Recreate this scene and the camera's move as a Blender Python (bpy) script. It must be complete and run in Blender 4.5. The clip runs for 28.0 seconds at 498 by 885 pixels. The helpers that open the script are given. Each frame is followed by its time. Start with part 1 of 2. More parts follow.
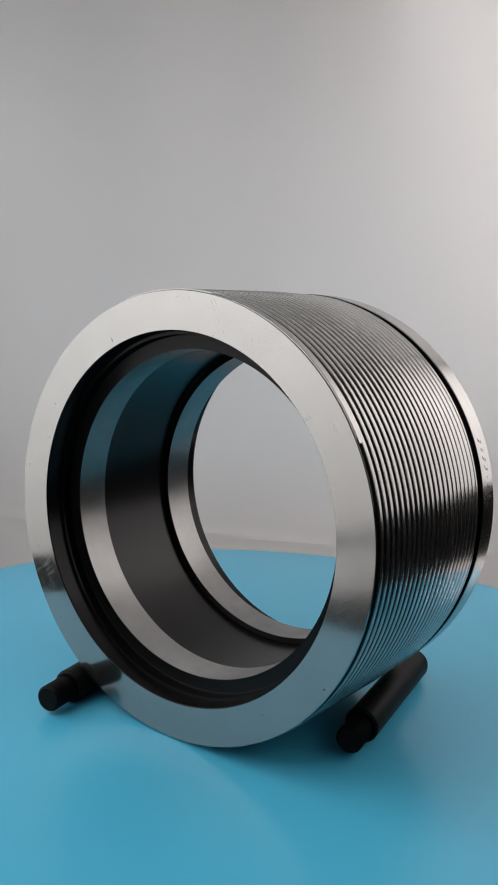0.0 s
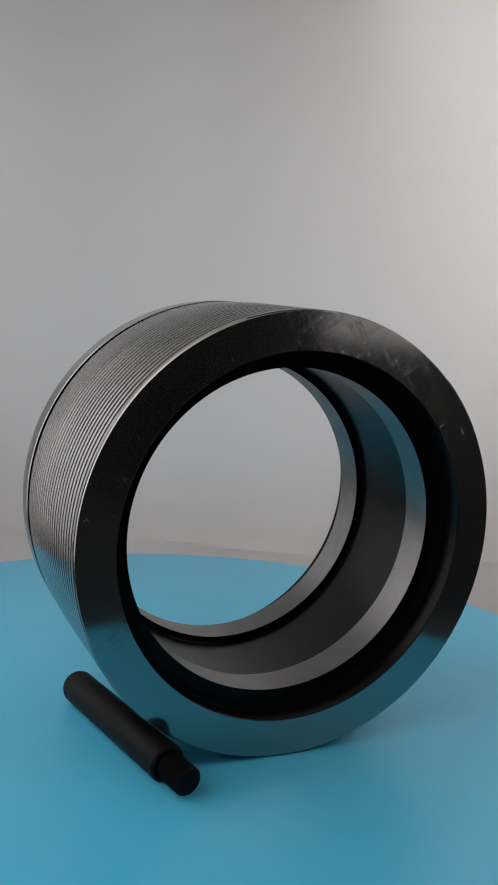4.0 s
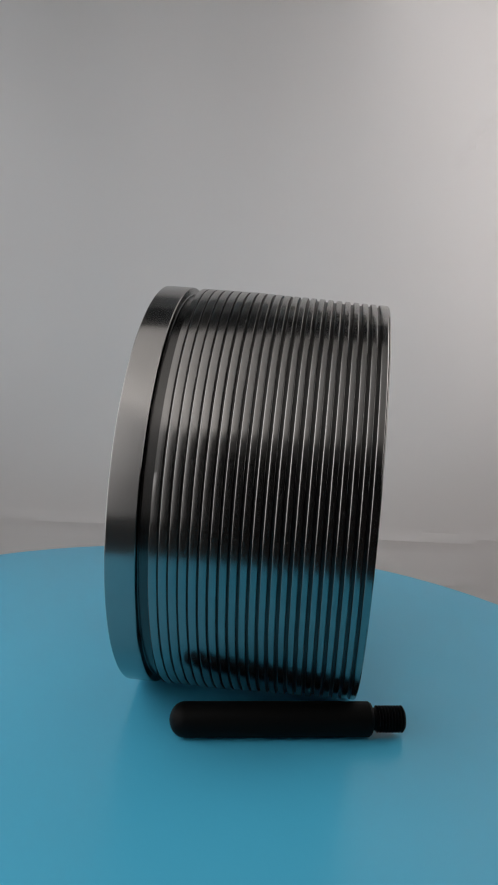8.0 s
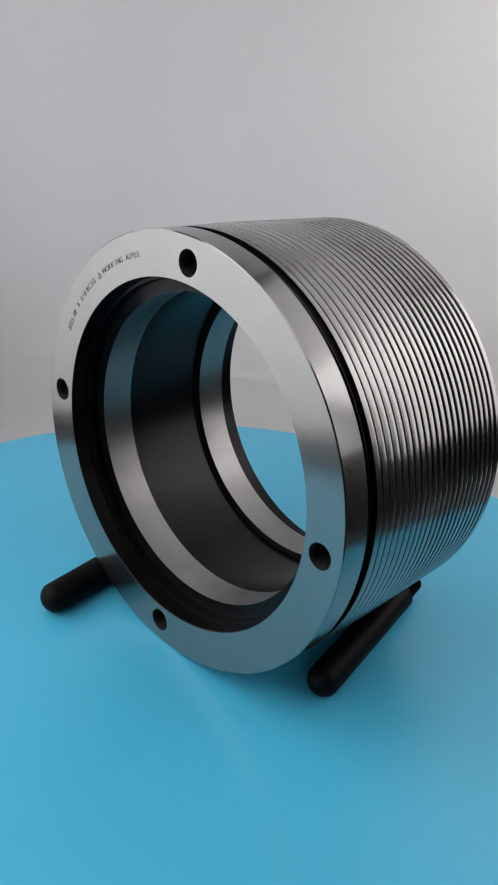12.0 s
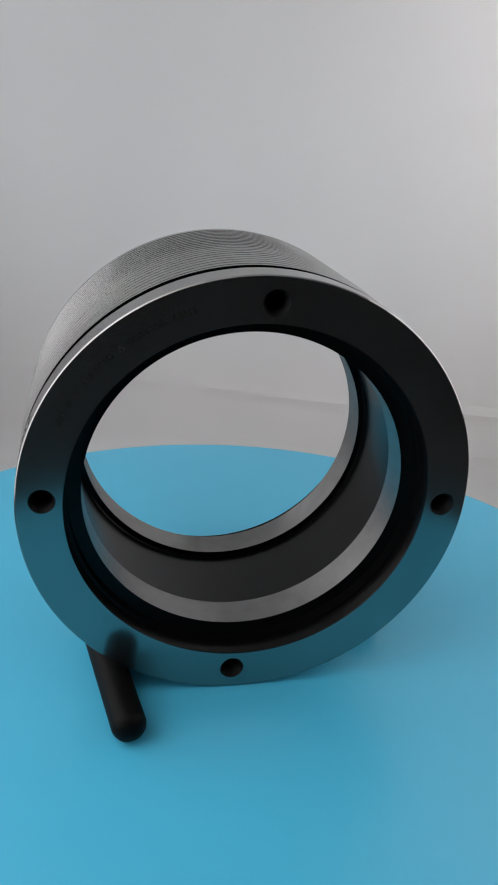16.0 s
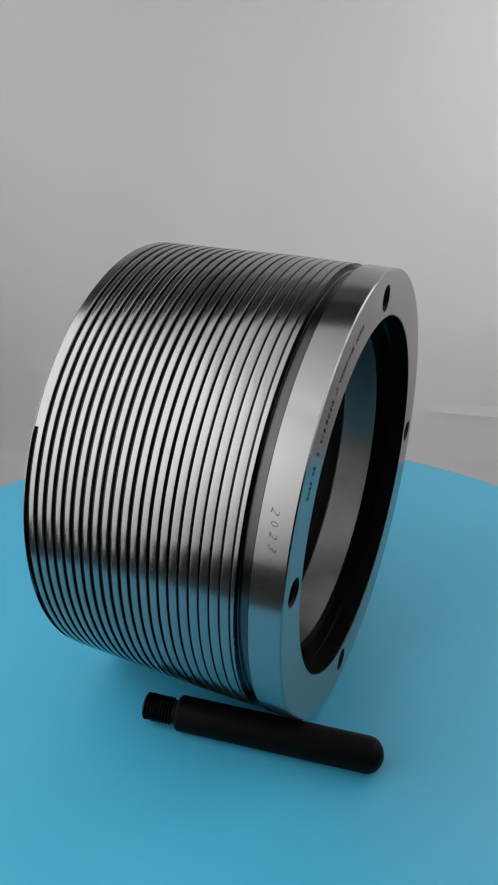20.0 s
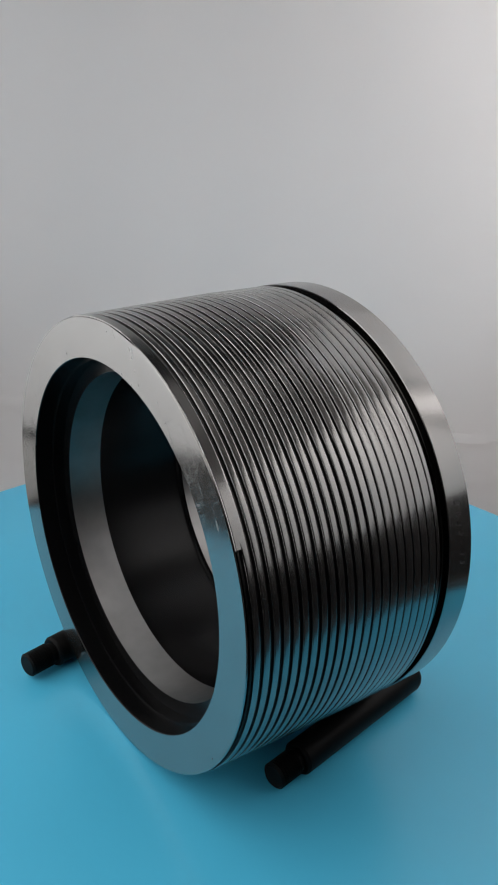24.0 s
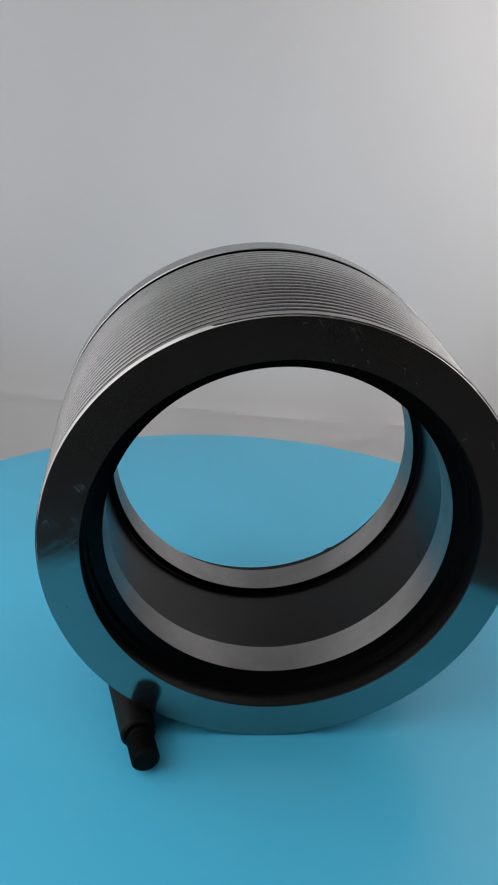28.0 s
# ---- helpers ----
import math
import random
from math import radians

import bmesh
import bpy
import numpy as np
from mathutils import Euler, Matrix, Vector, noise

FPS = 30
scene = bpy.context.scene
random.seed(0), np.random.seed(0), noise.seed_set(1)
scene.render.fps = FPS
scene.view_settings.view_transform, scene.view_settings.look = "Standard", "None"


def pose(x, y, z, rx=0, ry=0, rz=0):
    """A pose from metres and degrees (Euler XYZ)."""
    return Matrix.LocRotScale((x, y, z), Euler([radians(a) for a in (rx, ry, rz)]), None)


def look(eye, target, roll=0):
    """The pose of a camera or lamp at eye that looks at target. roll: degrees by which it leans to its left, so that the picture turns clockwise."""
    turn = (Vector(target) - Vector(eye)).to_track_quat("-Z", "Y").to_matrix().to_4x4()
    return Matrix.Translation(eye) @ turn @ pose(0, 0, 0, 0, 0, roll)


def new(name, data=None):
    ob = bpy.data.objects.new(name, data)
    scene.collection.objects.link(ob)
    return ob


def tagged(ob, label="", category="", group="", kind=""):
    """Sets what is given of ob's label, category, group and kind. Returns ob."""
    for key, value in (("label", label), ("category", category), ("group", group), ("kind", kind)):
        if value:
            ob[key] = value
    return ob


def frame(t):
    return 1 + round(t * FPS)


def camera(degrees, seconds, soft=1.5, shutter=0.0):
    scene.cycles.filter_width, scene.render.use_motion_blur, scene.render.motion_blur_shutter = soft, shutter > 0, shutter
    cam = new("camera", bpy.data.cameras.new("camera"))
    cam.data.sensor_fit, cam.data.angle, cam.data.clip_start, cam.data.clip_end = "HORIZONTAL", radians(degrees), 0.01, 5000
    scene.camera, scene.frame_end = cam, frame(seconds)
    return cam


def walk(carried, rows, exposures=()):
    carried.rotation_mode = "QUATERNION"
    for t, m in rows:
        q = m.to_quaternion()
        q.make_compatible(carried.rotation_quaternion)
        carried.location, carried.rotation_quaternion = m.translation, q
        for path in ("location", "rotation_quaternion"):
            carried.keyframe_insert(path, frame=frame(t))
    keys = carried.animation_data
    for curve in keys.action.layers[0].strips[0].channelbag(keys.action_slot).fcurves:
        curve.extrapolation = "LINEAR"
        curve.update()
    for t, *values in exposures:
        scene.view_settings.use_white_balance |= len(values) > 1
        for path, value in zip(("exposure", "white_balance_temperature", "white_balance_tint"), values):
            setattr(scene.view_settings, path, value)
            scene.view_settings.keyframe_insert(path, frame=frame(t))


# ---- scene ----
cam = camera(33.12, 28.0, 2.0)
walk(cam, [
    (0, look((0.0214, -0.4986, 0.2202), (0.0072, -0.0031, 0.1543), 3.21)),
    (1, look((0.0168, -0.4952, 0.2202), (0.0038, 0.0004, 0.1551), 3.42)),
    (2, look((0.0160, -0.4968, 0.2235), (0.0092, -0.0009, 0.1597), 3.64)),
    (3, look((0.0098, -0.4926, 0.2234), (0.0044, 0.0037, 0.1627), 4.04)),
    (3.5, look((0.0113, -0.4895, 0.2236), (0.0127, 0.0067, 0.1622), 4.22)),
    (5.5, look((-0.0055, -0.4957, 0.2200), (0.0085, -0.0002, 0.1547), 3.51)),
    (6, look((-0.0074, -0.4996, 0.2236), (0.0109, -0.0044, 0.1565), 3.65)),
    (7, look((-0.0136, -0.5013, 0.2203), (-0.0025, -0.0058, 0.1542), 3.43)),
    (8, look((-0.0209, -0.5019, 0.2253), (-0.0001, -0.0074, 0.1544), 3.07)),
    (8.5, look((-0.0205, -0.5017, 0.2201), (-0.0037, -0.0069, 0.1503), 3.38)),
    (9, look((-0.0133, -0.4909, 0.2200), (0.0094, 0.0034, 0.1478), 3.35)),
    (9.3, look((-0.0031, -0.4599, 0.2274), (0.0210, 0.0342, 0.1550), 3.38)),
    (9.5, look((0.0026, -0.4326, 0.2459), (0.0198, 0.0608, 0.1665), 3.52)),
    (9.7, look((0.0004, -0.4262, 0.2783), (0.0167, 0.0583, 0.1557), 3.60)),
    (10, look((0.0028, -0.4298, 0.3062), (0.0213, 0.0414, 0.1400), 3.86)),
    (10.5, look((0.0093, -0.4322, 0.3171), (0.0322, 0.0252, 0.1164), 3.87)),
    (11, look((0.0005, -0.4389, 0.3264), (0.0052, 0.0107, 0.1078), 3.80)),
    (11.5, look((-0.0028, -0.4340, 0.3331), (-0.0103, 0.0151, 0.1133), 4.08)),
    (12, look((0.0003, -0.4331, 0.3332), (-0.0126, 0.0163, 0.1144), 4.39)),
    (12.5, look((-0.0020, -0.4319, 0.3365), (-0.0172, 0.0169, 0.1166), 5.04)),
    (14.5, look((-0.0050, -0.4383, 0.3387), (-0.0166, 0.0119, 0.1214), 5.24)),
    (15, look((-0.0010, -0.4433, 0.3407), (-0.0097, 0.0068, 0.1231), 5.02)),
    (15.5, look((-0.0006, -0.4490, 0.3400), (-0.0106, 0.0035, 0.1276), 4.99)),
    (16, look((0.0002, -0.4508, 0.3404), (-0.0082, 0.0020, 0.1285), 4.76)),
    (16.5, look((-0.0020, -0.4522, 0.3372), (-0.0123, 0.0014, 0.1273), 4.66)),
    (17, look((-0.0033, -0.4496, 0.3378), (-0.0133, 0.0027, 0.1248), 4.78)),
    (17.5, look((0.0028, -0.4509, 0.3357), (-0.0083, 0.0012, 0.1223), 4.64)),
    (18, look((0.0023, -0.4533, 0.3385), (-0.0075, -0.0010, 0.1257), 4.50)),
    (18.5, look((0.0005, -0.4501, 0.3386), (-0.0138, 0.0017, 0.1249), 4.40)),
    (19, look((-0.0004, -0.4459, 0.3375), (-0.0137, 0.0061, 0.1243), 4.31)),
    (19.5, look((-0.0013, -0.4436, 0.3343), (-0.0146, 0.0101, 0.1244), 4.38)),
    (20, look((-0.0019, -0.4410, 0.3388), (-0.0157, 0.0114, 0.1265), 4.15)),
    (20.5, look((0.0016, -0.4401, 0.3415), (-0.0119, 0.0136, 0.1318), 3.95)),
    (21, look((0.0064, -0.4389, 0.3438), (-0.0067, 0.0147, 0.1340), 3.77)),
    (21.5, look((0.0086, -0.4383, 0.3463), (-0.0049, 0.0160, 0.1380), 3.72)),
    (23.5, look((0.0147, -0.4316, 0.3463), (0.0148, 0.0263, 0.1454), 3.88)),
    (24, look((0.0148, -0.4329, 0.3479), (0.0171, 0.0251, 0.1472), 4.02)),
    (25, look((0.0090, -0.4390, 0.3372), (0.0102, 0.0188, 0.1361), 3.54)),
    (26, look((0.0035, -0.4337, 0.3379), (0.0051, 0.0234, 0.1353), 3.69)),
    (26.5, look((-0.0031, -0.4325, 0.3350), (0.0008, 0.0254, 0.1343), 3.85)),
    (27, look((-0.0054, -0.4266, 0.3345), (0.0029, 0.0308, 0.1327), 3.83)),
    (27.3, look((-0.0046, -0.4280, 0.3323), (0.0077, 0.0302, 0.1324), 4.00)),
    (28, look((-0.0065, -0.4284, 0.3321), (0.0052, 0.0292, 0.1311), 4.14)),
], exposures=[(0, 0.38, 6760, 12), (2, 0.21, 6760, 12), (7, 0.2, 6760, 12), (8, 0.08, 6760, 12), (9, 0.08, 6760, 12), (10, 0.29, 6640, 11), (11, 0.43, 6550, 11), (12, 0.53, 6550, 11), (15, 0.38, 6550, 11), (16, 0.5, 6550, 11), (17, 0.5, 6550, 11), (18, 0.5, 6550, 11), (20, 0.43, 6570, 11), (21, 0.36, 6570, 11), (23, 0.33, 6640, 11), (25, 0.5, 6640, 11), (26, 0.43, 6570, 11), (27, 0.3, 6570, 11), (28, 0.43, 6570, 11)])

# ---- light: a white diffusing tent whose panels glow in place of a window side and a lamp side, in a dim room ----
world = bpy.data.worlds.new("world")
scene.world = world
world.use_nodes = True
world.node_tree.nodes["Background"].inputs[0].default_value = (0.02, 0.022, 0.025, 1)
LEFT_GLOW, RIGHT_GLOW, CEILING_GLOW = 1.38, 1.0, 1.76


backdrop_fill = new("backdrop_fill", bpy.data.lights.new("backdrop_fill", "AREA"))
backdrop_fill.data.shape, backdrop_fill.data.size, backdrop_fill.data.size_y = "RECTANGLE", 1.2, 0.6
backdrop_fill.data.energy, backdrop_fill.data.color = 78.0, (1.0, 0.935, 0.915)
backdrop_fill.matrix_basis = look((0.82, 1.22, 0.74), (0.48, 0.44, 0.47))


# ---- materials ----
def material(name, color, rough=0.5, metal=0.0, spec=0.5):
    m = bpy.data.materials.new(name)
    m.use_nodes = True
    b = m.node_tree.nodes["Principled BSDF"]
    b.inputs["Base Color"].default_value = (*color, 1)
    b.inputs["Roughness"].default_value = rough
    b.inputs["Metallic"].default_value = metal
    b.inputs["Specular IOR Level"].default_value = spec
    return m


def node(m, kind, **inputs):
    n = m.node_tree.nodes.new(kind)
    for k, v in inputs.items():
        n.inputs[k.replace("_", " ")].default_value = v
    return n


def link(m, a, b):
    m.node_tree.links.new(a, b)


def coords(m, scale=(1, 1, 1), rot=(0, 0, 0)):
    c = node(m, "ShaderNodeTexCoord")
    turned = node(m, "ShaderNodeMapping", Rotation=rot)
    g = node(m, "ShaderNodeMapping", Scale=scale)
    link(m, c.outputs["Object"], turned.inputs["Vector"])
    link(m, turned.outputs["Vector"], g.inputs["Vector"])
    return g.outputs["Vector"]


def noise_tex(m, scale, detail=4.0, vec=None, rough=0.55):
    n = node(m, "ShaderNodeTexNoise", Scale=scale, Detail=detail, Roughness=rough)
    link(m, vec if vec is not None else coords(m), n.inputs["Vector"])
    return n.outputs["Fac"]


def ramp(m, fac, lo, hi, a, b):
    r = node(m, "ShaderNodeMapRange")
    for i, v in zip((1, 2, 3, 4), (lo, hi, a, b)):
        r.inputs[i].default_value = v
    link(m, fac, r.inputs[0])
    return r.outputs[0]


def maths(m, op, a, b):
    n = node(m, "ShaderNodeMath")
    n.operation = op
    for i, v in enumerate((a, b)):
        if isinstance(v, (int, float)):
            n.inputs[i].default_value = v
        else:
            link(m, v, n.inputs[i])
    return n.outputs[0]


def bsdf(m):
    return m.node_tree.nodes["Principled BSDF"]


def tint(m, fac, a, b):
    x = node(m, "ShaderNodeMix")
    x.data_type = "RGBA"
    x.inputs[6].default_value, x.inputs[7].default_value = (*a, 1), (*b, 1)
    link(m, fac, x.inputs[0])
    link(m, x.outputs[2], bsdf(m).inputs["Base Color"])


def bump(m, height, strength, distance):
    b = node(m, "ShaderNodeBump", Strength=strength, Distance=distance)
    link(m, height, b.inputs["Height"])
    link(m, b.outputs[0], bsdf(m).inputs["Normal"])


def radius_of(m):
    """Distance from the gauge's axis (its x axis, 0.1225 above its base)."""
    c = node(m, "ShaderNodeTexCoord")
    s = node(m, "ShaderNodeSeparateXYZ")
    link(m, c.outputs["Object"], s.inputs[0])
    z = maths(m, "SUBTRACT", s.outputs[2], 0.1225)
    return maths(m, "SQRT", maths(m, "ADD", maths(m, "MULTIPLY", s.outputs[1], s.outputs[1]), maths(m, "MULTIPLY", z, z)), 0.0), s.outputs[0]


def steel(name, color, rough, worn=0.0, lathe=0.0, along=False, metal=1.0, spec=0.35, haze=0.0, veil=0.0, brushed=0.0):
    """Turned and ground steel: fine lathe lines, faint stains, patches of crossed fine scratches."""
    m = material(name, color, rough, metal, spec)
    stain = noise_tex(m, 38.0, 5.0)
    tint(m, ramp(m, stain, 0.3, 0.7, 0, 1), [c * 0.93 for c in color], color)
    r = ramp(m, noise_tex(m, 60.0, 3.0), 0.3, 0.75, rough * 0.96, rough * 1.05)
    if haze:
        r = maths(m, "ADD", r, ramp(m, noise_tex(m, 14.0, 2.0), 0.25, 0.75, 0.0, haze))
    if worn:
        patch = None
        for deg, reach in ((146, 0.034), (96, 0.042), (10, 0.036), (118, 0.02), (-27, 0.014)):
            c = node(m, "ShaderNodeTexCoord")
            d = node(m, "ShaderNodeVectorMath")
            d.operation = "DISTANCE"
            d.inputs[1].default_value = (-0.134, 0.11 * math.cos(radians(deg)), 0.1225 + 0.11 * math.sin(radians(deg)))
            link(m, c.outputs["Object"], d.inputs[0])
            one = ramp(m, d.outputs["Value"], reach * 0.4, reach, 1.0, 0.0)
            patch = one if patch is None else maths(m, "MAXIMUM", patch, one)
        patch = maths(m, "ADD", maths(m, "MULTIPLY", patch, 0.85), 0.15)
        lines = None
        for turn in (0.55, -1.0, 0.7):
            w = noise_tex(m, 1.0, 1.0, coords(m, (10, 45, 620), (turn, 0, 0)))
            one = ramp(m, w, 0.5, 0.72, 0.0, 1.0)
            lines = one if lines is None else maths(m, "MAXIMUM", lines, one)
        smear = ramp(m, noise_tex(m, 120.0, 3.0), 0.4, 0.65, 0.15, 1.0)
        lines = maths(m, "MULTIPLY", lines, smear)
        r = maths(m, "ADD", r, maths(m, "MULTIPLY", maths(m, "MULTIPLY", patch, lines), worn))
    link(m, r, bsdf(m).inputs["Roughness"])
    if lathe:
        rad, ax = radius_of(m)
        n = node(m, "ShaderNodeTexNoise", Scale=1.0, Detail=2.0)
        n.noise_dimensions = "1D"
        link(m, maths(m, "MULTIPLY", ax if along else rad, 3500.0), n.inputs["W"])
        bump(m, n.outputs["Fac"], lathe, 0.00002)
    if veil:
        soft = node(m, "ShaderNodeBsdfAnisotropic", Color=(*color, 1), Roughness=0.5, Anisotropy=brushed)
        if brushed:
            lay = node(m, "ShaderNodeTangent")
            lay.direction_type, lay.axis = "RADIAL", "X"
            link(m, lay.outputs[0], soft.inputs["Tangent"])
        two = node(m, "ShaderNodeMixShader")
        link(m, ramp(m, noise_tex(m, 22.0, 4.0), 0.3, 0.7, veil * 0.75, veil * 1.25), two.inputs[0])
        link(m, bsdf(m).outputs[0], two.inputs[1])
        link(m, soft.outputs[0], two.inputs[2])
        link(m, two.outputs[0], m.node_tree.nodes["Material Output"].inputs["Surface"])
    return m


face_steel = steel("face_steel", (0.33, 0.326, 0.318), 0.08, 0.22, 0.12, haze=0.05, veil=0.08)
flange_steel = steel("flange_steel", (0.295, 0.291, 0.283), 0.15, 0.0, 0.12, veil=0.12)
rim_steel = steel("rim_steel", (0.345, 0.339, 0.333), 0.17, 0.0, 0.05, True, veil=0.05)
thread_steel = steel("thread_steel", (0.31, 0.305, 0.299), 0.19)
land_steel = steel("land_steel", (0.33, 0.324, 0.32), 0.24, 0.0, 0.1, True, veil=0.65, brushed=0.6)
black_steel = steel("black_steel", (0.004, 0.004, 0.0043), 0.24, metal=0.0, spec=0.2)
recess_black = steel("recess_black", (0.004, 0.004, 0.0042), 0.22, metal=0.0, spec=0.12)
shaded_groove_steel = steel("shaded_groove_steel", (0.07, 0.068, 0.0665), 0.34)
shaded_groove_floor = steel("shaded_groove_floor", (0.1, 0.098, 0.096), 0.22)
handle_black = steel("handle_black", (0.004, 0.0038, 0.0037), 0.48, metal=0.0, spec=0.08)
hole_black = steel("hole_black", (0.008, 0.008, 0.008), 0.4, metal=0.0, spec=0.06)
engraved = steel("engraved", (0.008, 0.008, 0.008), 0.6, metal=0.0, spec=0.08)
ink = material("ink", (0.03, 0.03, 0.032), 0.3, 0.0, 0.5)

blue_top = material("blue_top", (0.052, 0.36, 0.56), 0.3)
tint(blue_top, ramp(blue_top, noise_tex(blue_top, 9.0, 5.0), 0.3, 0.7, 0, 1), (0.067, 0.475, 0.715), (0.07, 0.495, 0.74))
bump(blue_top, noise_tex(blue_top, 900.0, 3.0), 0.06, 0.0003)
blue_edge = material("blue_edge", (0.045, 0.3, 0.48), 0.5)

cloth = material("cloth", (0.74, 0.735, 0.73), 0.85, 0.0, 0.2)
tint(cloth, ramp(cloth, noise_tex(cloth, 3.0, 4.0), 0.3, 0.7, 0, 1), (0.755, 0.755, 0.76), (0.79, 0.79, 0.795))
bump(cloth, noise_tex(cloth, 700.0, 2.0), 0.1, 0.0004)
glow_through = node(cloth, "ShaderNodeBsdfTranslucent", Color=(0.8, 0.79, 0.78, 1))
both = node(cloth, "ShaderNodeMixShader", Fac=0.22)
link(cloth, bsdf(cloth).outputs[0], both.inputs[1])
link(cloth, glow_through.outputs[0], both.inputs[2])
link(cloth, both.outputs[0], cloth.node_tree.nodes["Material Output"].inputs["Surface"])
dark_cloth = material("dark_cloth", (0.03, 0.03, 0.032), 0.9, 0.0, 0.2)
bump(dark_cloth, noise_tex(dark_cloth, 500.0, 2.0), 0.15, 0.0005)
hood_cloth = material("hood_cloth", (0.1, 0.12, 0.122), 0.9, 0.0, 0.2)
tint(hood_cloth, noise_tex(hood_cloth, 5.0, 4.0), (0.19, 0.195, 0.195), (0.24, 0.245, 0.245))
table_dark = material("table_dark", (0.045, 0.042, 0.04), 0.55)
tint(table_dark, noise_tex(table_dark, 14.0, 6.0, coords(table_dark, (1, 9, 1))), (0.012, 0.011, 0.01), (0.024, 0.022, 0.02))
frame_metal = material("frame_metal", (0.5, 0.5, 0.5), 0.4, 1.0)
room_paint = material("room_paint", (0.05, 0.05, 0.052), 0.9, 0.0, 0.2)
tint(room_paint, noise_tex(room_paint, 2.0, 5.0), (0.022, 0.022, 0.023), (0.03, 0.03, 0.03))
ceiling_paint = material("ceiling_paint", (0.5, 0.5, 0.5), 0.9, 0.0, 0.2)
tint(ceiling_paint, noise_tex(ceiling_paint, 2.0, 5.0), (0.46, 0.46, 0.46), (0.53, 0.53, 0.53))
floor_dark = material("floor_dark", (0.06, 0.055, 0.05), 0.6)
tint(floor_dark, noise_tex(floor_dark, 5.0, 6.0), (0.05, 0.046, 0.042), (0.075, 0.07, 0.064))


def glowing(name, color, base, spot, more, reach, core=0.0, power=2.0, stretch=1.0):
    """Self-lit surface standing in for light behind or thrown on it: even within core of spot (in its own metres),
    falling off out to reach; a small stretch draws it out along y.
    """
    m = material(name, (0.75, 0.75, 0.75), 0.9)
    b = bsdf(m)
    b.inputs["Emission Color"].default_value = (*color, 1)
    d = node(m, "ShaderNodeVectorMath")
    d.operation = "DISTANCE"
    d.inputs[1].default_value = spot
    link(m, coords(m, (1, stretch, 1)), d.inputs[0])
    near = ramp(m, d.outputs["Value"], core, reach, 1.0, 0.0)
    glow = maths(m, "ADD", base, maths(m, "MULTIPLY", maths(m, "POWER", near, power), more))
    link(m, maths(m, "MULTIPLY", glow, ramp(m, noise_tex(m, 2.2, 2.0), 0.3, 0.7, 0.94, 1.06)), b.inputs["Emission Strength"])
    return m


window_glow = glowing("window_glow", (0.975, 0.985, 1.0), 0.22, (0, 0.1, 0.65), LEFT_GLOW, 0.8, 0.27, 1.2)
lamp_glow = glowing("lamp_glow", (1.0, 0.955, 0.945), 0.72, (0, 0.0, 0.5), RIGHT_GLOW, 0.45)
lamp_spill_glow = glowing("lamp_spill_glow", (1.0, 0.955, 0.945), 0.04, (0, 0.14, 0.68), 0.9, 0.5)
ceiling_fill_glow = glowing("ceiling_fill_glow", (1.0, 0.985, 0.97), 0.02, (-1.0, 0.0, 0), CEILING_GLOW, 2.2, 0.7, 2.2, 0.12)
hood_glow = glowing("hood_glow", (1.0, 0.955, 0.945), 0.16, (0.2, 0.1, 0), 0.45, 0.4)


# ---- mesh helpers ----
def mesh_of(bm, name, mat, smooth=True):
    me = bpy.data.meshes.new(name)
    bm.normal_update()
    bm.to_mesh(me)
    bm.free()
    me.materials.append(mat)
    for p in me.polygons:
        p.use_smooth = smooth
    if smooth:
        me.set_sharp_from_angle(angle=radians(22))
    return me


def part(name, bm, mat, parent, label="", smooth=True):
    ob = new(name, mesh_of(bm, name, mat, smooth))
    ob.parent = parent
    if label:
        tagged(ob, label)
    return ob


def empty(name, m, label, category, group="", kind=""):
    ob = new(name)
    ob.empty_display_size = 0.02
    ob.matrix_basis = m
    return tagged(ob, label, category, group, kind)


def box(bm, lo, hi, bevel=0.0):
    x0, y0, z0 = lo
    x1, y1, z1 = hi
    v = [bm.verts.new(p) for p in ((x0, y0, z0), (x1, y0, z0), (x1, y1, z0), (x0, y1, z0), (x0, y0, z1), (x1, y0, z1), (x1, y1, z1), (x0, y1, z1))]
    f = [bm.faces.new([v[i] for i in q]) for q in ((0, 3, 2, 1), (4, 5, 6, 7), (0, 1, 5, 4), (1, 2, 6, 5), (2, 3, 7, 6), (3, 0, 4, 7))]
    if bevel:
        edges = list({e for q in f for e in q.edges})
        bmesh.ops.bevel(bm, geom=edges, offset=bevel, segments=2, profile=0.6, affect="EDGES")
    return bm


def setting(name, bm, mat, label, smooth=False):
    ob = new(name, mesh_of(bm, name, mat, smooth))
    return tagged(ob, label, name.split("_")[0], "", "structure")


def lathe(bm, profile, segs, place):
    """Turns the profile (u, r) into a surface of rings. place(u, r, c, s) gives the point."""
    cs = [(math.cos(2 * math.pi * i / segs), math.sin(2 * math.pi * i / segs)) for i in range(segs)]
    prev = None
    for u, r in profile:
        cur = [bm.verts.new(place(u, r, c, s)) for c, s in cs] if r > 1e-6 else [bm.verts.new(place(u, 0, 1, 0))]
        if prev:
            for i in range(segs):
                j = (i + 1) % segs
                q = [prev[i % len(prev)], prev[j % len(prev)], cur[j % len(cur)], cur[i % len(cur)]]
                bm.faces.new(list(dict.fromkeys(q)))
        prev = cur
    return bm


# ---- room, table, tent ----
setting("floor", box(bmesh.new(), (-2.2, -2.8, -0.91), (2.2, 1.4, -0.86)), floor_dark, "dark plain floor of the dim room")
setting("wall_back", box(bmesh.new(), (-2.2, 1.3, -0.86), (2.2, 1.4, 1.6)), room_paint, "dark painted wall of the dim room")
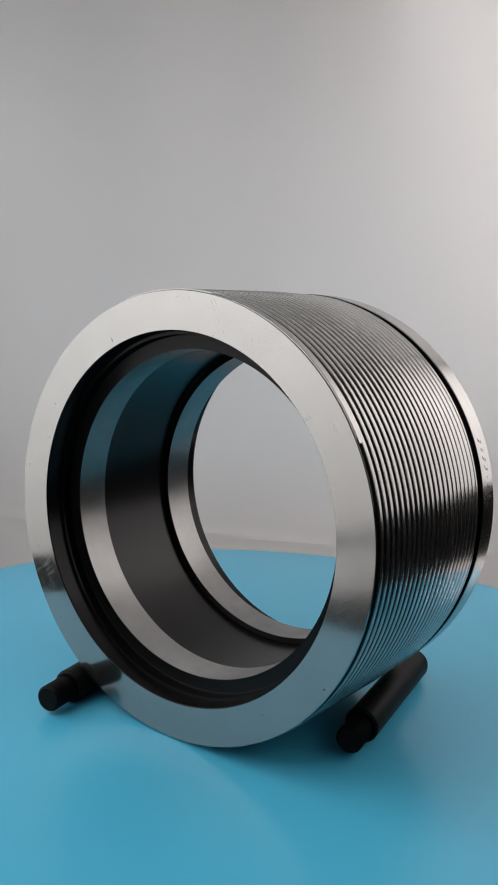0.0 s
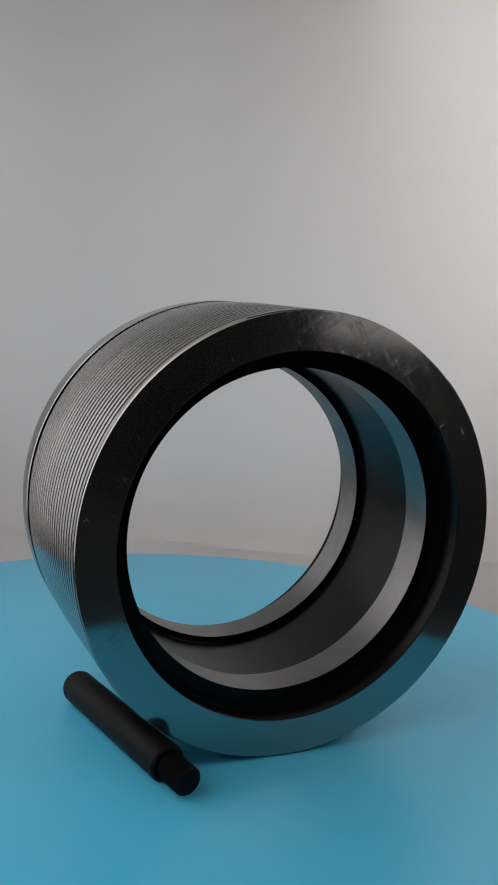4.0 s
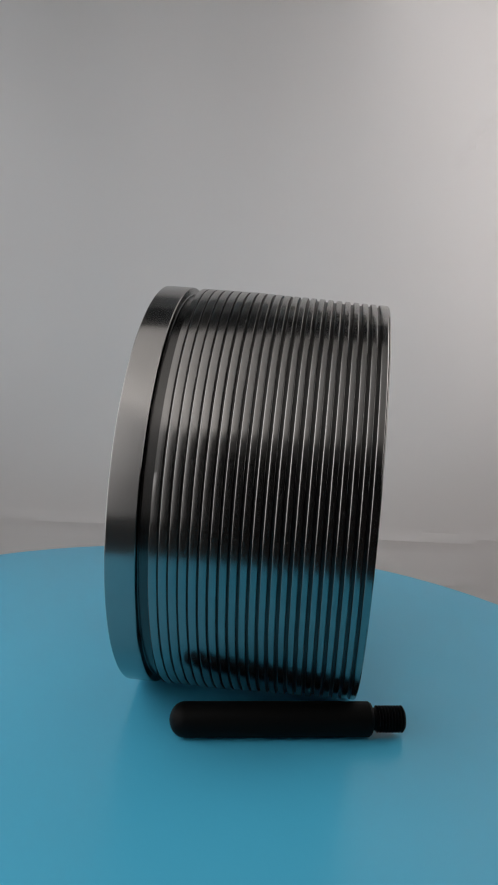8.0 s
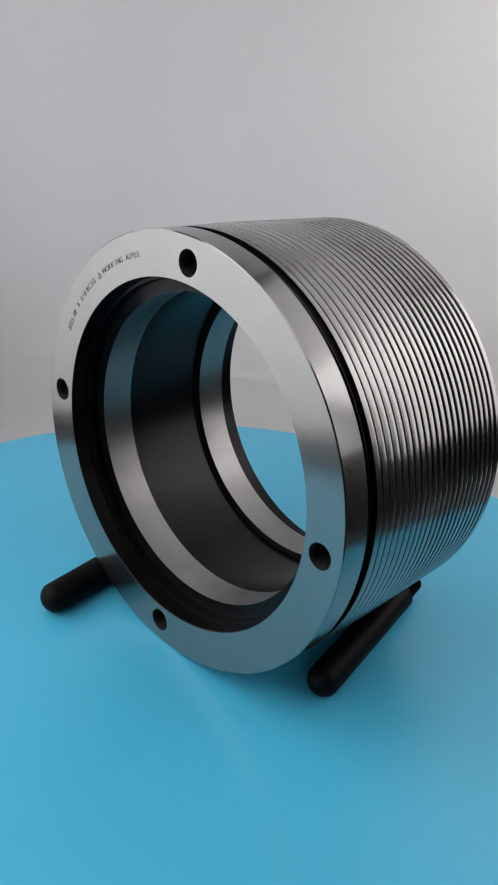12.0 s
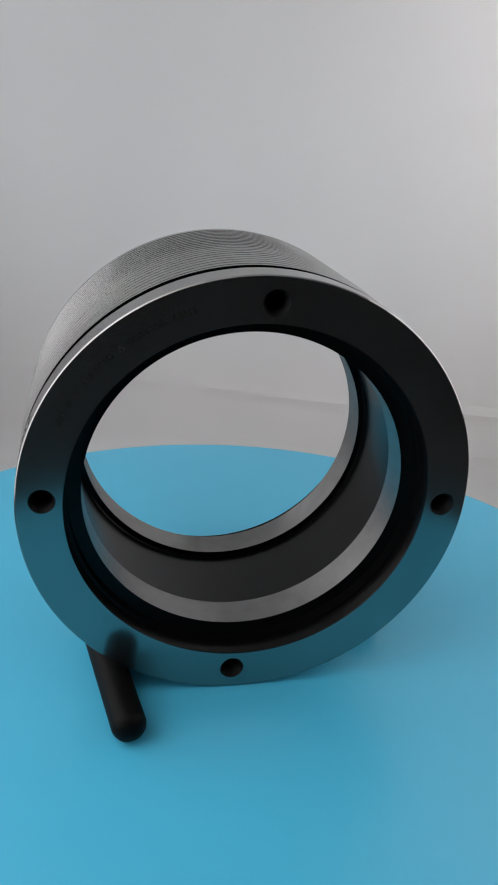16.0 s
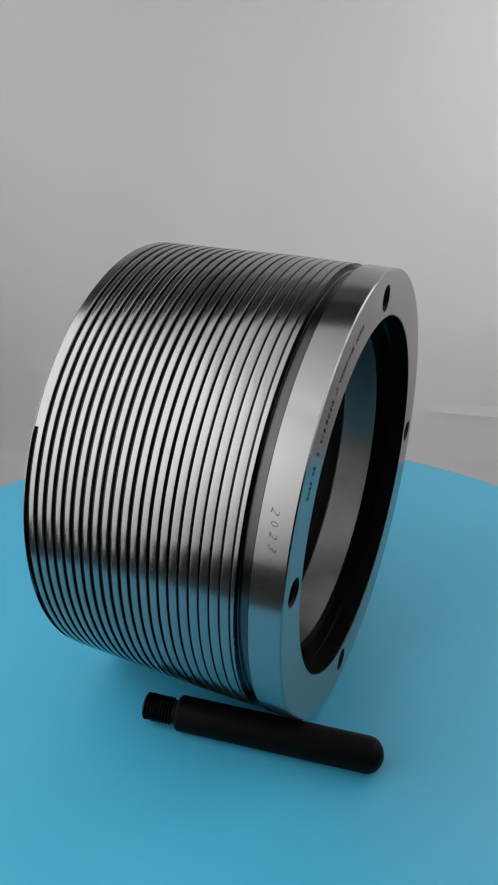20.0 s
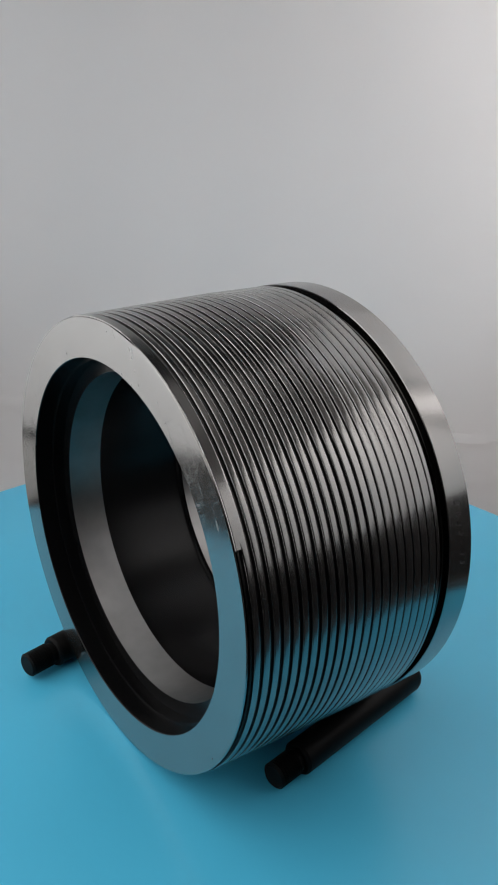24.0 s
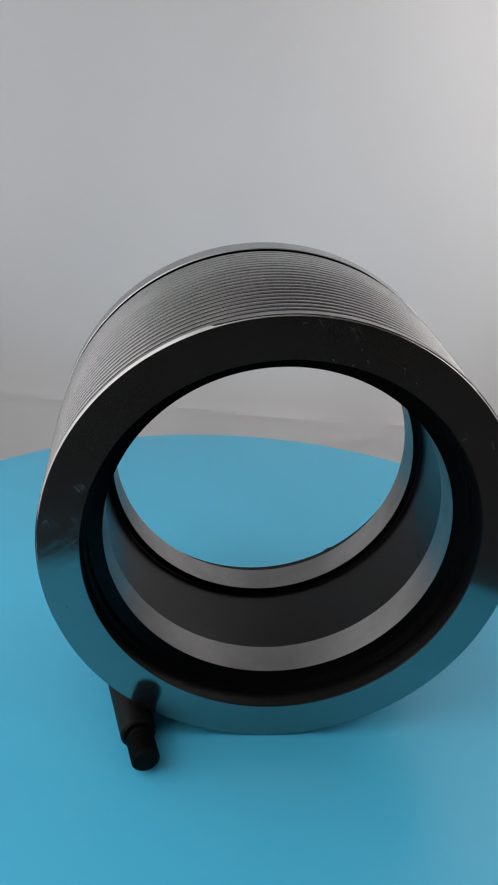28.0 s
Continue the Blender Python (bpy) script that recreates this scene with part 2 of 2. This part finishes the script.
setting("wall_front", box(bmesh.new(), (-2.2, -2.8, -0.86), (2.2, -2.7, 1.6)), room_paint, "dark painted wall of the dim room")
setting("wall_left", box(bmesh.new(), (-2.2, -2.7, -0.86), (-2.1, 1.3, 1.6)), room_paint, "dark painted wall of the dim room")
setting("wall_right", box(bmesh.new(), (2.1, -2.7, -0.86), (2.2, 1.3, 1.6)), room_paint, "dark painted wall of the dim room")
setting("ceiling", box(bmesh.new(), (-2.2, -2.8, 1.6), (2.2, 1.4, 1.7)), ceiling_paint, "plain pale ceiling of the dim room")

lamp = empty("ceiling_fill_panel", pose(-0.65, -0.55, 1.6), "large unseen glowing panel standing in for light across the ceiling", "lamp")
b = bmesh.new()
for lo, hi in (((-1.42, -1.17, -0.06), (1.42, -1.15, 0)), ((-1.42, 1.15, -0.06), (1.42, 1.17, 0)), ((-1.42, -1.15, -0.06), (-1.4, 1.15, 0)), ((1.4, -1.15, -0.06), (1.42, 1.15, 0))):
    box(b, lo, hi)
part("frame", b, frame_metal, lamp, "", False)
part("diffuser", box(bmesh.new(), (-1.4, -1.15, -0.05), (1.4, 1.15, -0.02)), ceiling_fill_glow, lamp, "glowing white sheet in place of the lit ceiling", False)

table = empty("work_table", pose(0, 0, -0.86), "dark wooden work table under the photo tent", "table")
part("tabletop", box(bmesh.new(), (-0.62, -1.06, 0.705), (0.62, 0.62, 0.74), 0.004), table_dark, table, "", False)
for sx in (-0.57, 0.57):
    for sy in (-1.0, 0.57):
        part("leg", box(bmesh.new(), (sx - 0.025, sy - 0.025, 0), (sx + 0.025, sy + 0.025, 0.705), 0.003), table_dark, table, "", False)

# backdrop: white cloth that lies on the table behind the turntable and hangs straight behind it
b = bmesh.new()
NX, NS = 150, 190
path = []
for k in range(NS + 1):
    s = k / NS * 0.98
    if s < 0.16:
        path.append((0.24 + s, -0.117, 0.0))
    elif s < 0.16 + 0.0628:
        a = (s - 0.16) / 0.04
        path.append((0.40 + 0.04 * math.sin(a), -0.117 + 0.04 * (1 - math.cos(a)), a / 1.57))
    else:
        path.append((0.44, -0.077 + s - 0.2228, 1.0))


def line(x, z, a, b, width):
    """How near (x, z) is to the stroke from a to b: 1 on it, 0 away from it."""
    dx, dz = b[0] - a[0], b[1] - a[1]
    t = min(1.0, max(0.0, ((x - a[0]) * dx + (z - a[1]) * dz) / (dx * dx + dz * dz)))
    d = math.hypot(x - a[0] - t * dx, z - a[1] - t * dz)
    return math.exp(-(d / width) ** 2) * (1 - abs(2 * t - 1) ** 4)


creases = [((0.16, -0.018), (0.30, -0.013), 0.0028), ((0.29, -0.012), (0.36, -0.004), 0.002), ((-0.1, -0.01), (0.14, -0.02), 0.0016), ((-0.32, -0.006), (-0.1, -0.012), 0.0016), ((0.10, -0.045), (0.17, -0.03), 0.0014), ((0.20, -0.075), (0.30, -0.062), 0.0018), ((0.235, 0.405), (0.275, 0.475), 0.0022), ((0.17, -0.035), (0.2, -0.055), 0.0014)]
grid = []
for y, z, up in path:
    row = []
    for i in range(NX + 1):
        x = -0.6 + 1.2 * i / NX
        fold = 0.007 * noise.noise((x * 8, 0.8 * z, 1.7)) * up * (0.35 + 0.65 * min(1.0, max(0.0, z / 0.4))) + 0.003 * noise.noise((x * 9, z * 11 + y * 11, 5.1))
        mark = sum(1.8 * h * line(x, z, p, q, 0.006) for p, q, h in creases) * up
        ridge = 0.0016 * max(0.0, noise.noise((x * 7, z * 34, 9.3)) - 0.1) * math.exp(-((z + 0.02) / 0.09) ** 2)
        row.append(b.verts.new((x, y - (fold + mark + ridge) * max(up, 0.2), z + fold * (1 - up) * 0.6)))
    grid.append(row)
for r0, r1 in zip(grid, grid[1:]):
    for i in range(NX):
        b.faces.new((r0[i], r0[i + 1], r1[i + 1], r1[i]))
backdrop = setting("backdrop", b, cloth, "white cloth backdrop, slightly creased, sweeping up behind the turntable", True)
mod = backdrop.modifiers.new("thickness", "SOLIDIFY")
mod.thickness, mod.offset = 0.0012, -1


def diffuser_panel(x, y0, y1, low, top, glow, label):
    th = empty("diffuser_panel", pose(x, (y0 + y1) / 2, -0.12), label, "light panel", "panels of the photo tent")
    h, s = (y1 - y0) / 2, 0.004
    part("fabric", box(bmesh.new(), (-s, -h + 0.012, low), (s, h - 0.012, top)), glow, th, "", False)
    for lo, hi in (((-0.009, -h, 0), (0.009, -h + 0.012, top + 0.015)), ((-0.009, h - 0.012, 0), (0.009, h, top + 0.015)), ((-0.009, -h + 0.012, top), (0.009, h - 0.012, top + 0.015)), ((-0.009, -h + 0.012, low - 0.012), (0.009, h - 0.012, low))):
        part("bar", box(bmesh.new(), lo, hi, 0.002), dark_cloth, th, "", False)
    return th


window_panel = diffuser_panel(-0.44, -1.10, 0.40, 0.1, 1.15, window_glow, "tall white diffusing panel, cool daylight put in as its own glow")
part("lower_fabric", box(bmesh.new(), (-0.004, -0.12, 0.03), (0.004, 0.02, 0.087)), window_glow, window_panel, "", False)
diffuser_panel(0.47, -0.03, 0.41, 0.25, 0.735, lamp_glow, "white diffusing panel, a warm lamp's light put in as its own glow")
diffuser_panel(0.47, -0.40, -0.032, 0.33, 0.735, lamp_spill_glow, "unseen white panel added with a faint warm glow of its own")


def sheet(x0, x1, front, back):
    """A stretched cloth between two level edges, given as (y, z)."""
    bm = bmesh.new()
    v = [bm.verts.new((x, y, z + d)) for x in (x0, x1) for y, z in (front, back) for d in (0.0, 0.008)]
    for q in ((0, 4, 6, 2), (1, 3, 7, 5), (0, 1, 5, 4), (2, 6, 7, 3), (0, 2, 3, 1), (4, 5, 7, 6)):
        bm.faces.new([v[k] for k in q])
    return bm


setting("hood", sheet(-0.425, 0.09, (0.2, 0.55), (0.47, 0.612)), hood_cloth, "grey cloth top over the back of the photo tent")
setting("hood_valance", sheet(-0.425, 0.13, (0.045, 0.53), (0.198, 0.55)), dark_cloth, "unseen dark strip added for the shade along the tent top's front")
top = empty("diffuser_panel", pose(0.31, 0.255, 0.563, 13.2, 0, 0), "unseen white top panel glowing in place of lamp light on the hood", "light panel", "panels of the photo tent")
part("fabric", box(bmesh.new(), (-0.16, -0.208, -0.003), (0.16, 0.208, 0.003)), hood_glow, top, "", False)
for lo, hi in (((-0.172, -0.22, -0.006), (-0.16, 0.22, 0.008)), ((0.16, -0.22, -0.006), (0.172, 0.22, 0.008)), ((-0.16, -0.22, -0.006), (0.16, -0.208, 0.008)), ((-0.16, 0.208, -0.006), (0.16, 0.22, 0.008))):
    part("bar", box(bmesh.new(), lo, hi, 0.002), dark_cloth, top, "", False)
setting("lamp_flap", sheet(-0.9, 1.5, (0.474, 0.64), (1.295, 1.15)), dark_cloth, "unseen dark sheet added to keep the rear fill light off the room")

# ---- turntable ----
turntable = empty("turntable", pose(0, 0, 0), "round pale blue turntable with a smooth satin top", "turntable")
DX, DY, DR = 0.0363, -0.0079, 0.3071


def flat(u, r, c, s):
    return (DX + r * c, DY + r * s, -u)


part("top_plate", lathe(bmesh.new(), [(0.0012, DR), (0.0003, DR - 0.0012), (0.0, DR - 0.003), (0.0, 0.0)], 192, flat), blue_top, turntable, "satin blue top")
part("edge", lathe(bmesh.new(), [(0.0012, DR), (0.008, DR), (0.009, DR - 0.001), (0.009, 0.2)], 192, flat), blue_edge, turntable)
part("base", lathe(bmesh.new(), [(0.009, 0.13), (0.02, 0.145), (0.118, 0.15), (0.12, 0.148), (0.12, 0.0)], 96, lambda u, r, c, s: (r * c, r * s, -u)), dark_cloth, turntable)

# ---- the gauge ----
R0, LEN = 0.1225, 0.1339


def ring(u, r, c, s):
    """u: depth from the flange face, r: radius; the gauge's base is the origin."""
    return (-u, r * c, R0 + r * s)


gauge = empty("thread_plug_gauge", pose(0.0607, -0.0171, 0.0, 0, -1.2, 0), "hollow steel thread plug gauge with a flange and buttress threads", "gauge")
SEG = 256
HOLE_R, HOLE_RAD, HOLES = 0.109, 0.0064, [87.8 + 90 * k for k in range(4)]
RI_B, RI_A, RL = 0.0983, 0.0987, 0.0893


def flange_face():
    """The flat annular face, with four round openings."""
    bm = bmesh.new()
    half = math.radians(6)
    r1, r2 = RI_B + 0.0004, R0 - 0.0006
    for k, deg in enumerate(HOLES):
        a = math.radians(deg)
        n = 28
        span = math.radians(90) - 2 * half
        for i in range(n):
            t0, t1 = a + half + span * i / n, a + half + span * (i + 1) / n
            q = [bm.verts.new(ring(0, r, math.cos(t), math.sin(t))) for r, t in ((r1, t0), (r2, t0), (r2, t1), (r1, t1))]
            bm.faces.new(q)
        ways = [2 * math.pi * i / 48 for i in range(48)]
        ways += [math.atan2(st * HOLE_R, sr - HOLE_R) % (2 * math.pi) for sr in (r1, r2) for st in (-half, half)]
        vi, vo = [], []
        for t in sorted(ways):
            dx, dy = math.cos(t), math.sin(t)
            ri = HOLE_RAD + 0.0005
            f = min((r2 - HOLE_R) / dx if dx > 1e-9 else (r1 - HOLE_R) / dx if dx < -1e-9 else 9, half * HOLE_R / abs(dy) if abs(dy) > 1e-9 else 9)
            for d, into in ((ri, vi), (f, vo)):
                r, off = HOLE_R + d * dx, d * dy / HOLE_R
                into.append(bm.verts.new(ring(0, r, math.cos(a + off), math.sin(a + off))))
        for i in range(len(vi)):
            j = (i + 1) % len(vi)
            bm.faces.new((vi[i], vo[i], vo[j], vi[j]))
    bmesh.ops.remove_doubles(bm, verts=bm.verts, dist=1e-6)
    bmesh.ops.recalc_face_normals(bm, faces=bm.faces)
    return bm


part("flange_face", flange_face(), flange_steel, gauge, "flat turned face with four tapped holes")
part("flange", lathe(bmesh.new(), [(0.0, R0 - 0.0006), (0.0006, R0), (0.0154, R0), (0.0158, R0 - 0.0004)], SEG, ring), rim_steel, gauge, "polished flange rim")
part("relief_groove", lathe(bmesh.new(), [(0.0158, R0 - 0.0004), (0.0158, 0.1188), (0.01595, 0.1184), (0.0164, 0.1181), (0.0219, 0.1181), (0.0223, 0.1183), (0.0225, 0.1187), (0.0225, 0.1217)], SEG, ring), shaded_groove_floor, gauge, "narrow turned relief groove, its shade put into the steel colour")
part("end_face", lathe(bmesh.new(), [(LEN, RI_A + 0.0004), (LEN, 0.1189)], SEG, ring), face_steel, gauge, "flat polished end face with fine scratches")
part("end_rim", lathe(bmesh.new(), [(LEN, 0.1189), (LEN - 0.0004, 0.1192), (LEN - 0.0006, 0.1193), (LEN - 0.0007, 0.1176)], SEG, ring), rim_steel, gauge)


# small nicks in the end face: angle, radius, half length, half width
for deg, r, long, thin in ((-147, 0.1157, 0.0006, 0.0004), (-18, 0.111, 0.0005, 0.0004), (-126, 0.1071, 0.0004, 0.0003), (63, 0.103, 0.0013, 0.00022), (-100, 0.113, 0.0004, 0.0003), (30, 0.106, 0.0008, 0.0002)):
    a = math.radians(deg)
    out, across = Vector((0, math.cos(a), math.sin(a))), Vector((0, -math.sin(a), math.cos(a)))
    mid = Vector((-LEN - 0.00003, 0, R0)) + out * r
    b = bmesh.new()
    b.faces.new([b.verts.new(mid + out * (long * math.cos(t)) + across * (thin * math.sin(t))) for t in [k * math.pi / 5 for k in range(10)]])
    part("nick", b, ink, gauge, "tiny dark nick", False)


def counterbore(side, ri):
    at = (lambda d: d) if side == "flange" else (lambda d: LEN - d)
    bm = lathe(bmesh.new(), [(at(0.0), ri + 0.0004), (at(0.0005), ri), (at(0.0104), ri), (at(0.0107), ri - 0.0016), (at(0.0172), ri - 0.0018), (at(0.0174), ri - 0.0024), (at(0.0174), RL)], SEG, ring)
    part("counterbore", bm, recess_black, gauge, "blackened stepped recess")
    part("bore_land", lathe(bmesh.new(), [(at(0.0174), RL), (at(0.0378), RL)], SEG, ring), land_steel, gauge, "bright ground land inside the bore")


counterbore("flange", RI_B)
counterbore("end", RI_A)
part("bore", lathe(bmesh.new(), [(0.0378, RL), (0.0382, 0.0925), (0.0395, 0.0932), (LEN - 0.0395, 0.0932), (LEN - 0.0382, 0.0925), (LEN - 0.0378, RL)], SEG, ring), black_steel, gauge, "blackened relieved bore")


def buttress_thread():
    """One helical ridge and groove, five turns to the inch, shallower towards the flange, with a blunt start at the end face."""
    pitch, steps = 0.00508, 240
    u0, u1, start = 0.0225, LEN - 0.0006, 513.6

    def crest(u):
        return 0.1222 - max(0.0, u - 0.055) / 32

    def root(u):
        return 0.1182 + (LEN - u) / 33

    crest_shape = [(0.03, 0.8), (0.045, 0.88), (0.075, 0.945), (0.12, 0.985), (0.18, 1), (0.3, 1), (0.48, 1), (0.54, 0.985), (0.585, 0.945), (0.615, 0.88), (0.63, 0.8)]
    groove_shape = [(0.63, 0.8), (0.645, 0.6), (0.695, 0.05), (0.71, 0), (0.95, 0), (0.965, 0.05), (1.015, 0.6), (1.03, 0.8)]
    crest_bm, groove_bm = bmesh.new(), bmesh.new()
    first = 0
    for bm, shape, kind in ((crest_bm, crest_shape, "crest"), (crest_bm, groove_shape, "fill"), (groove_bm, groove_shape, "groove")):
        prev = None
        last = round((start + 360) / 360 * steps) if kind == "fill" else 26 * steps
        first = last if kind == "fill" else first
        for i in range(first if kind == "groove" else 0, last + 1):
            deg = 360 * i / steps
            ang = math.radians(deg)
            base = LEN - 0.0023 + 2 * pitch - (deg + 150) / 360 * pitch
            wide, wide_next = [min(1.0, max(0.42, 0.42 + 0.58 * (v - u0 - 0.012) / 0.052)) for v in (base, base - pitch)]
            raw = [base + (0.83 + (a - 0.83) * wide if a > 0.4 else -0.17 + (a + 0.17) * wide_next if a < 0.2 else a) * pitch for a, h in shape]
            us = [min(max(u, u0), u1) for u in raw]
            if us[0] == us[-1]:
                prev = None
                continue
            hs = [1.0 if kind == "fill" else h for a, h in shape]
            if kind != "groove" and deg < start + 360:
                grown = min(1.0, max(0.0, (LEN - 0.0026 - base) / 0.0012)) if start < deg < start + 300 else 1.0
                hs = [grown * (1.0 if a > 0.3 else h) for (a, _), h in zip(shape, hs)]
            cur = [bm.verts.new(ring(u, 0.1189 if w > u1 else root(u) + (crest(u) - root(u)) * h, math.cos(ang), math.sin(ang))) for u, w, h in zip(us, raw, hs)]
            if prev:
                for k in range(len(shape) - 1):
                    bm.faces.new((prev[k], prev[k + 1], cur[k + 1], cur[k]))
            prev = cur
    return crest_bm, groove_bm


crest_bm, groove_bm = buttress_thread()
part("thread_crest", crest_bm, thread_steel, gauge, "polished helical buttress thread crest")
part("thread_groove", groove_bm, shaded_groove_steel, gauge, "thread groove and flanks, coloured darker for the shade between crests")

hole_mesh = None
for deg in HOLES:
    a = math.radians(deg)
    if hole_mesh is None:
        prof = [(0.0, HOLE_RAD + 0.0005), (0.0006, HOLE_RAD)]
        d = 0.0006
        while d < 0.021:
            prof += [(d + 0.0008, HOLE_RAD - 0.0007), (d + 0.0016, HOLE_RAD)]
            d += 0.0016
        prof += [(d, HOLE_RAD - 0.001), (d + 0.003, 0.0)]
        hole_mesh = mesh_of(lathe(bmesh.new(), prof, 40, lambda u, r, c, s: (-u, r * c, r * s)), "tapped_hole", hole_black)
    ob = new("tapped_hole", hole_mesh)
    ob.parent = gauge
    ob.location = (0.0, HOLE_R * math.cos(a), R0 + HOLE_R * math.sin(a))
    tagged(ob, "dark tapped hole")


def letter_mesh(ch, size, lean, thin):
    cu = bpy.data.curves.new("letter", "FONT")
    cu.body, cu.size, cu.align_x, cu.align_y, cu.resolution_u = ch, size, "CENTER", "CENTER", 3
    cu.extrude = 0.00006
    cu.offset = -thin * size
    cu.shear = lean
    ob = new("letter", cu)
    dg = bpy.context.evaluated_depsgraph_get()
    me = bpy.data.meshes.new_from_object(ob.evaluated_get(dg))
    bpy.data.objects.remove(ob)
    return me


def put_letters(chars, pose_of, slant=0.0, thin=0.012):
    bm = bmesh.new()
    for i, (ch, size) in enumerate(chars):
        if ch == " ":
            continue
        me = letter_mesh(ch, size, slant, thin)
        me.transform(pose_of(i))
        bm.from_mesh(me)
        bpy.data.meshes.remove(me)
    return bm


def on_face(deg, r):
    """Pose of writing on the flange face, its foot towards the axis."""
    a = math.radians(deg)
    out = Vector((0, math.cos(a), math.sin(a)))
    right = Vector((0, math.sin(a), -math.cos(a)))
    m = Matrix((right, out, Vector((1, 0, 0)))).transposed().to_4x4()
    m.translation = Vector((0.00005, r * out.y, R0 + r * out.z))
    return m


words = [("2023.08", 155.2, 148.4), ("9", 145.2, 145.2), ("5/8", 142.2, 139.6), ("BCSG", 137.6, 132.9), ("WORKING", 126.4, 117.0), ("A3955", 114.0, 108.8)]
chars, angles = [], []
for w, a0, a1 in words:
    for i, ch in enumerate(w):
        chars.append((ch, 0.0043))
        angles.append(a0 + (a1 - a0) * i / max(1, len(w) - 1))
part("engraving", put_letters(chars, lambda i: on_face(angles[i], 0.1103)), engraved, gauge, "small dark engraved lettering", False)
b = bmesh.new()
for ox, oy in ((0, 0.0011), (-0.001, -0.0008), (0.001, -0.0008)):
    m = on_face(129.4, 0.1103)
    b.faces.new([b.verts.new(m @ Vector((ox + x, oy + y, 0.00006))) for x, y in ((-0.0008, -0.0008), (0.0008, -0.0008), (0, 0.0011))])
part("mark", b, ink, gauge, "small engraved mark of three triangles", False)


def on_rim(deg, u, lean):
    """Pose of writing round the flange rim, its head towards the flange face."""
    a = math.radians(deg)
    out = Vector((0, math.cos(a), math.sin(a)))
    right = Vector((0, -math.sin(a), math.cos(a)))
    m = Matrix((right, Vector((1, 0, 0)), out)).transposed().to_4x4() @ Matrix.Rotation(math.radians(lean), 4, "Z")
    m.translation = Vector((-u, (R0 + 0.00005) * out.y, R0 + (R0 + 0.00005) * out.z))
    return m


scrawl = [(c, s) for c, s in zip("2023-35", (0.0058, 0.0048, 0.0054, 0.0058, 0.0056, 0.006, 0.0056))]
lean = (-8, 5, -6, -12, 4, -9, -3)
part("handwriting", put_letters(scrawl, lambda i: on_rim(158.4 + 2.4 * i, 0.0092 - 0.0004 * i, lean[i]), 0.3, 0.024), ink, gauge, "handwritten black marker digits", False)


# ---- the two handles ----
def handle(m, label):
    th = empty("screw_handle", m, label, "handle", "screw-in handles beside the gauge")
    place = lambda u, r, c, s: (u, r * c, 0.0096 + r * s)
    R, GL = 0.0096, 0.1122
    dome = [(0.0, 0.0), (0.0003, 0.0022), (0.001, 0.0044), (0.0022, 0.0064), (0.0038, 0.008), (0.0058, 0.0091), (0.0078, R)]
    bm = bmesh.new()
    segs = 64
    rings = dome[1:] + [(GL - 0.0016, R), (GL - 0.0004, R - 0.0008)]
    tip = bm.verts.new(place(0, 0, 1, 0))
    loops = [[bm.verts.new(place(u, r, math.cos(2 * math.pi * i / segs), math.sin(2 * math.pi * i / segs))) for i in range(segs)] for u, r in rings]
    for i in range(segs):
        j = (i + 1) % segs
        bm.faces.new((tip, loops[0][i], loops[0][j]))
        for p, q in zip(loops, loops[1:]):
            bm.faces.new((p[i], q[i], q[j], p[j]))
    part("grip", bm, handle_black, th, "matt black grip with a domed end")
    part("shoulder", lathe(bmesh.new(), [(GL - 0.0004, R - 0.0008), (GL, R - 0.0013), (GL, 0.0062), (GL + 0.0024, 0.0062)], segs, place), handle_black, th)
    prof = [(GL + 0.0024, 0.0062)]
    u = GL + 0.0024
    while u < GL + 0.0165:
        prof += [(u + 0.0003, 0.0062), (u + 0.0009, 0.0074), (u + 0.0012, 0.0074), (u + 0.00175, 0.0062)]
        u += 0.00175
    prof += [(GL + 0.0178, 0.007), (GL + 0.0186, 0.0062), (GL + 0.0186, 0.0)]
    part("threaded_stud", lathe(bmesh.new(), prof, 48, place), handle_black, th, "black threaded stud")
    return th


def along(tip, stud):
    """Pose on the turntable of a handle whose domed end is at tip and whose stud points at stud."""
    return pose(tip[0], tip[1], 0, 0, 0, math.degrees(math.atan2(stud[1] - tip[1], stud[0] - tip[0])))


handle_a_pose = along((0.0272, 0.0764), (-0.0996, 0.0478))
handle_b_pose = along((0.1030, -0.0816), (-0.0238, -0.1030))
handle_a = handle(handle_a_pose, "black screw-in handle chocking the gauge, touching its threads")
handle_b = handle(handle_b_pose, "black screw-in handle lying beside the gauge flange")

# ---- what moves: the turntable carries all three round ----
TURN = [55.64, 62.81, 70.01, 77.20, 84.40, 91.62, 98.86, 106.09, 113.39, 120.72, 128.05, 135.37, 142.63, 149.87, 157.11, 164.38, 171.60, 178.62, 185.47, 192.18, 199.08, 206.03, 213.07, 220.08, 227.09, 234.17, 241.30, 248.46, 255.60, 262.71, 269.77, 276.84, 283.94, 291.05, 298.13, 305.15, 312.22, 319.31, 326.45, 333.57, 340.64, 347.64, 354.61, 361.62, 368.67, 375.75, 382.85, 389.97, 397.12, 404.31, 411.51, 418.75, 426.02, 433.33, 440.61, 447.81, 454.97]


def motions():
    gauge_pose = gauge.matrix_basis.copy()
    for thing, rest in ((turntable, Matrix.Identity(4)), (gauge, gauge_pose), (handle_a, handle_a_pose), (handle_b, handle_b_pose)):
        walk(thing, [(0.5 * k, pose(0, 0, 0, 0, 0, a) @ rest) for k, a in enumerate(TURN)])


motions()
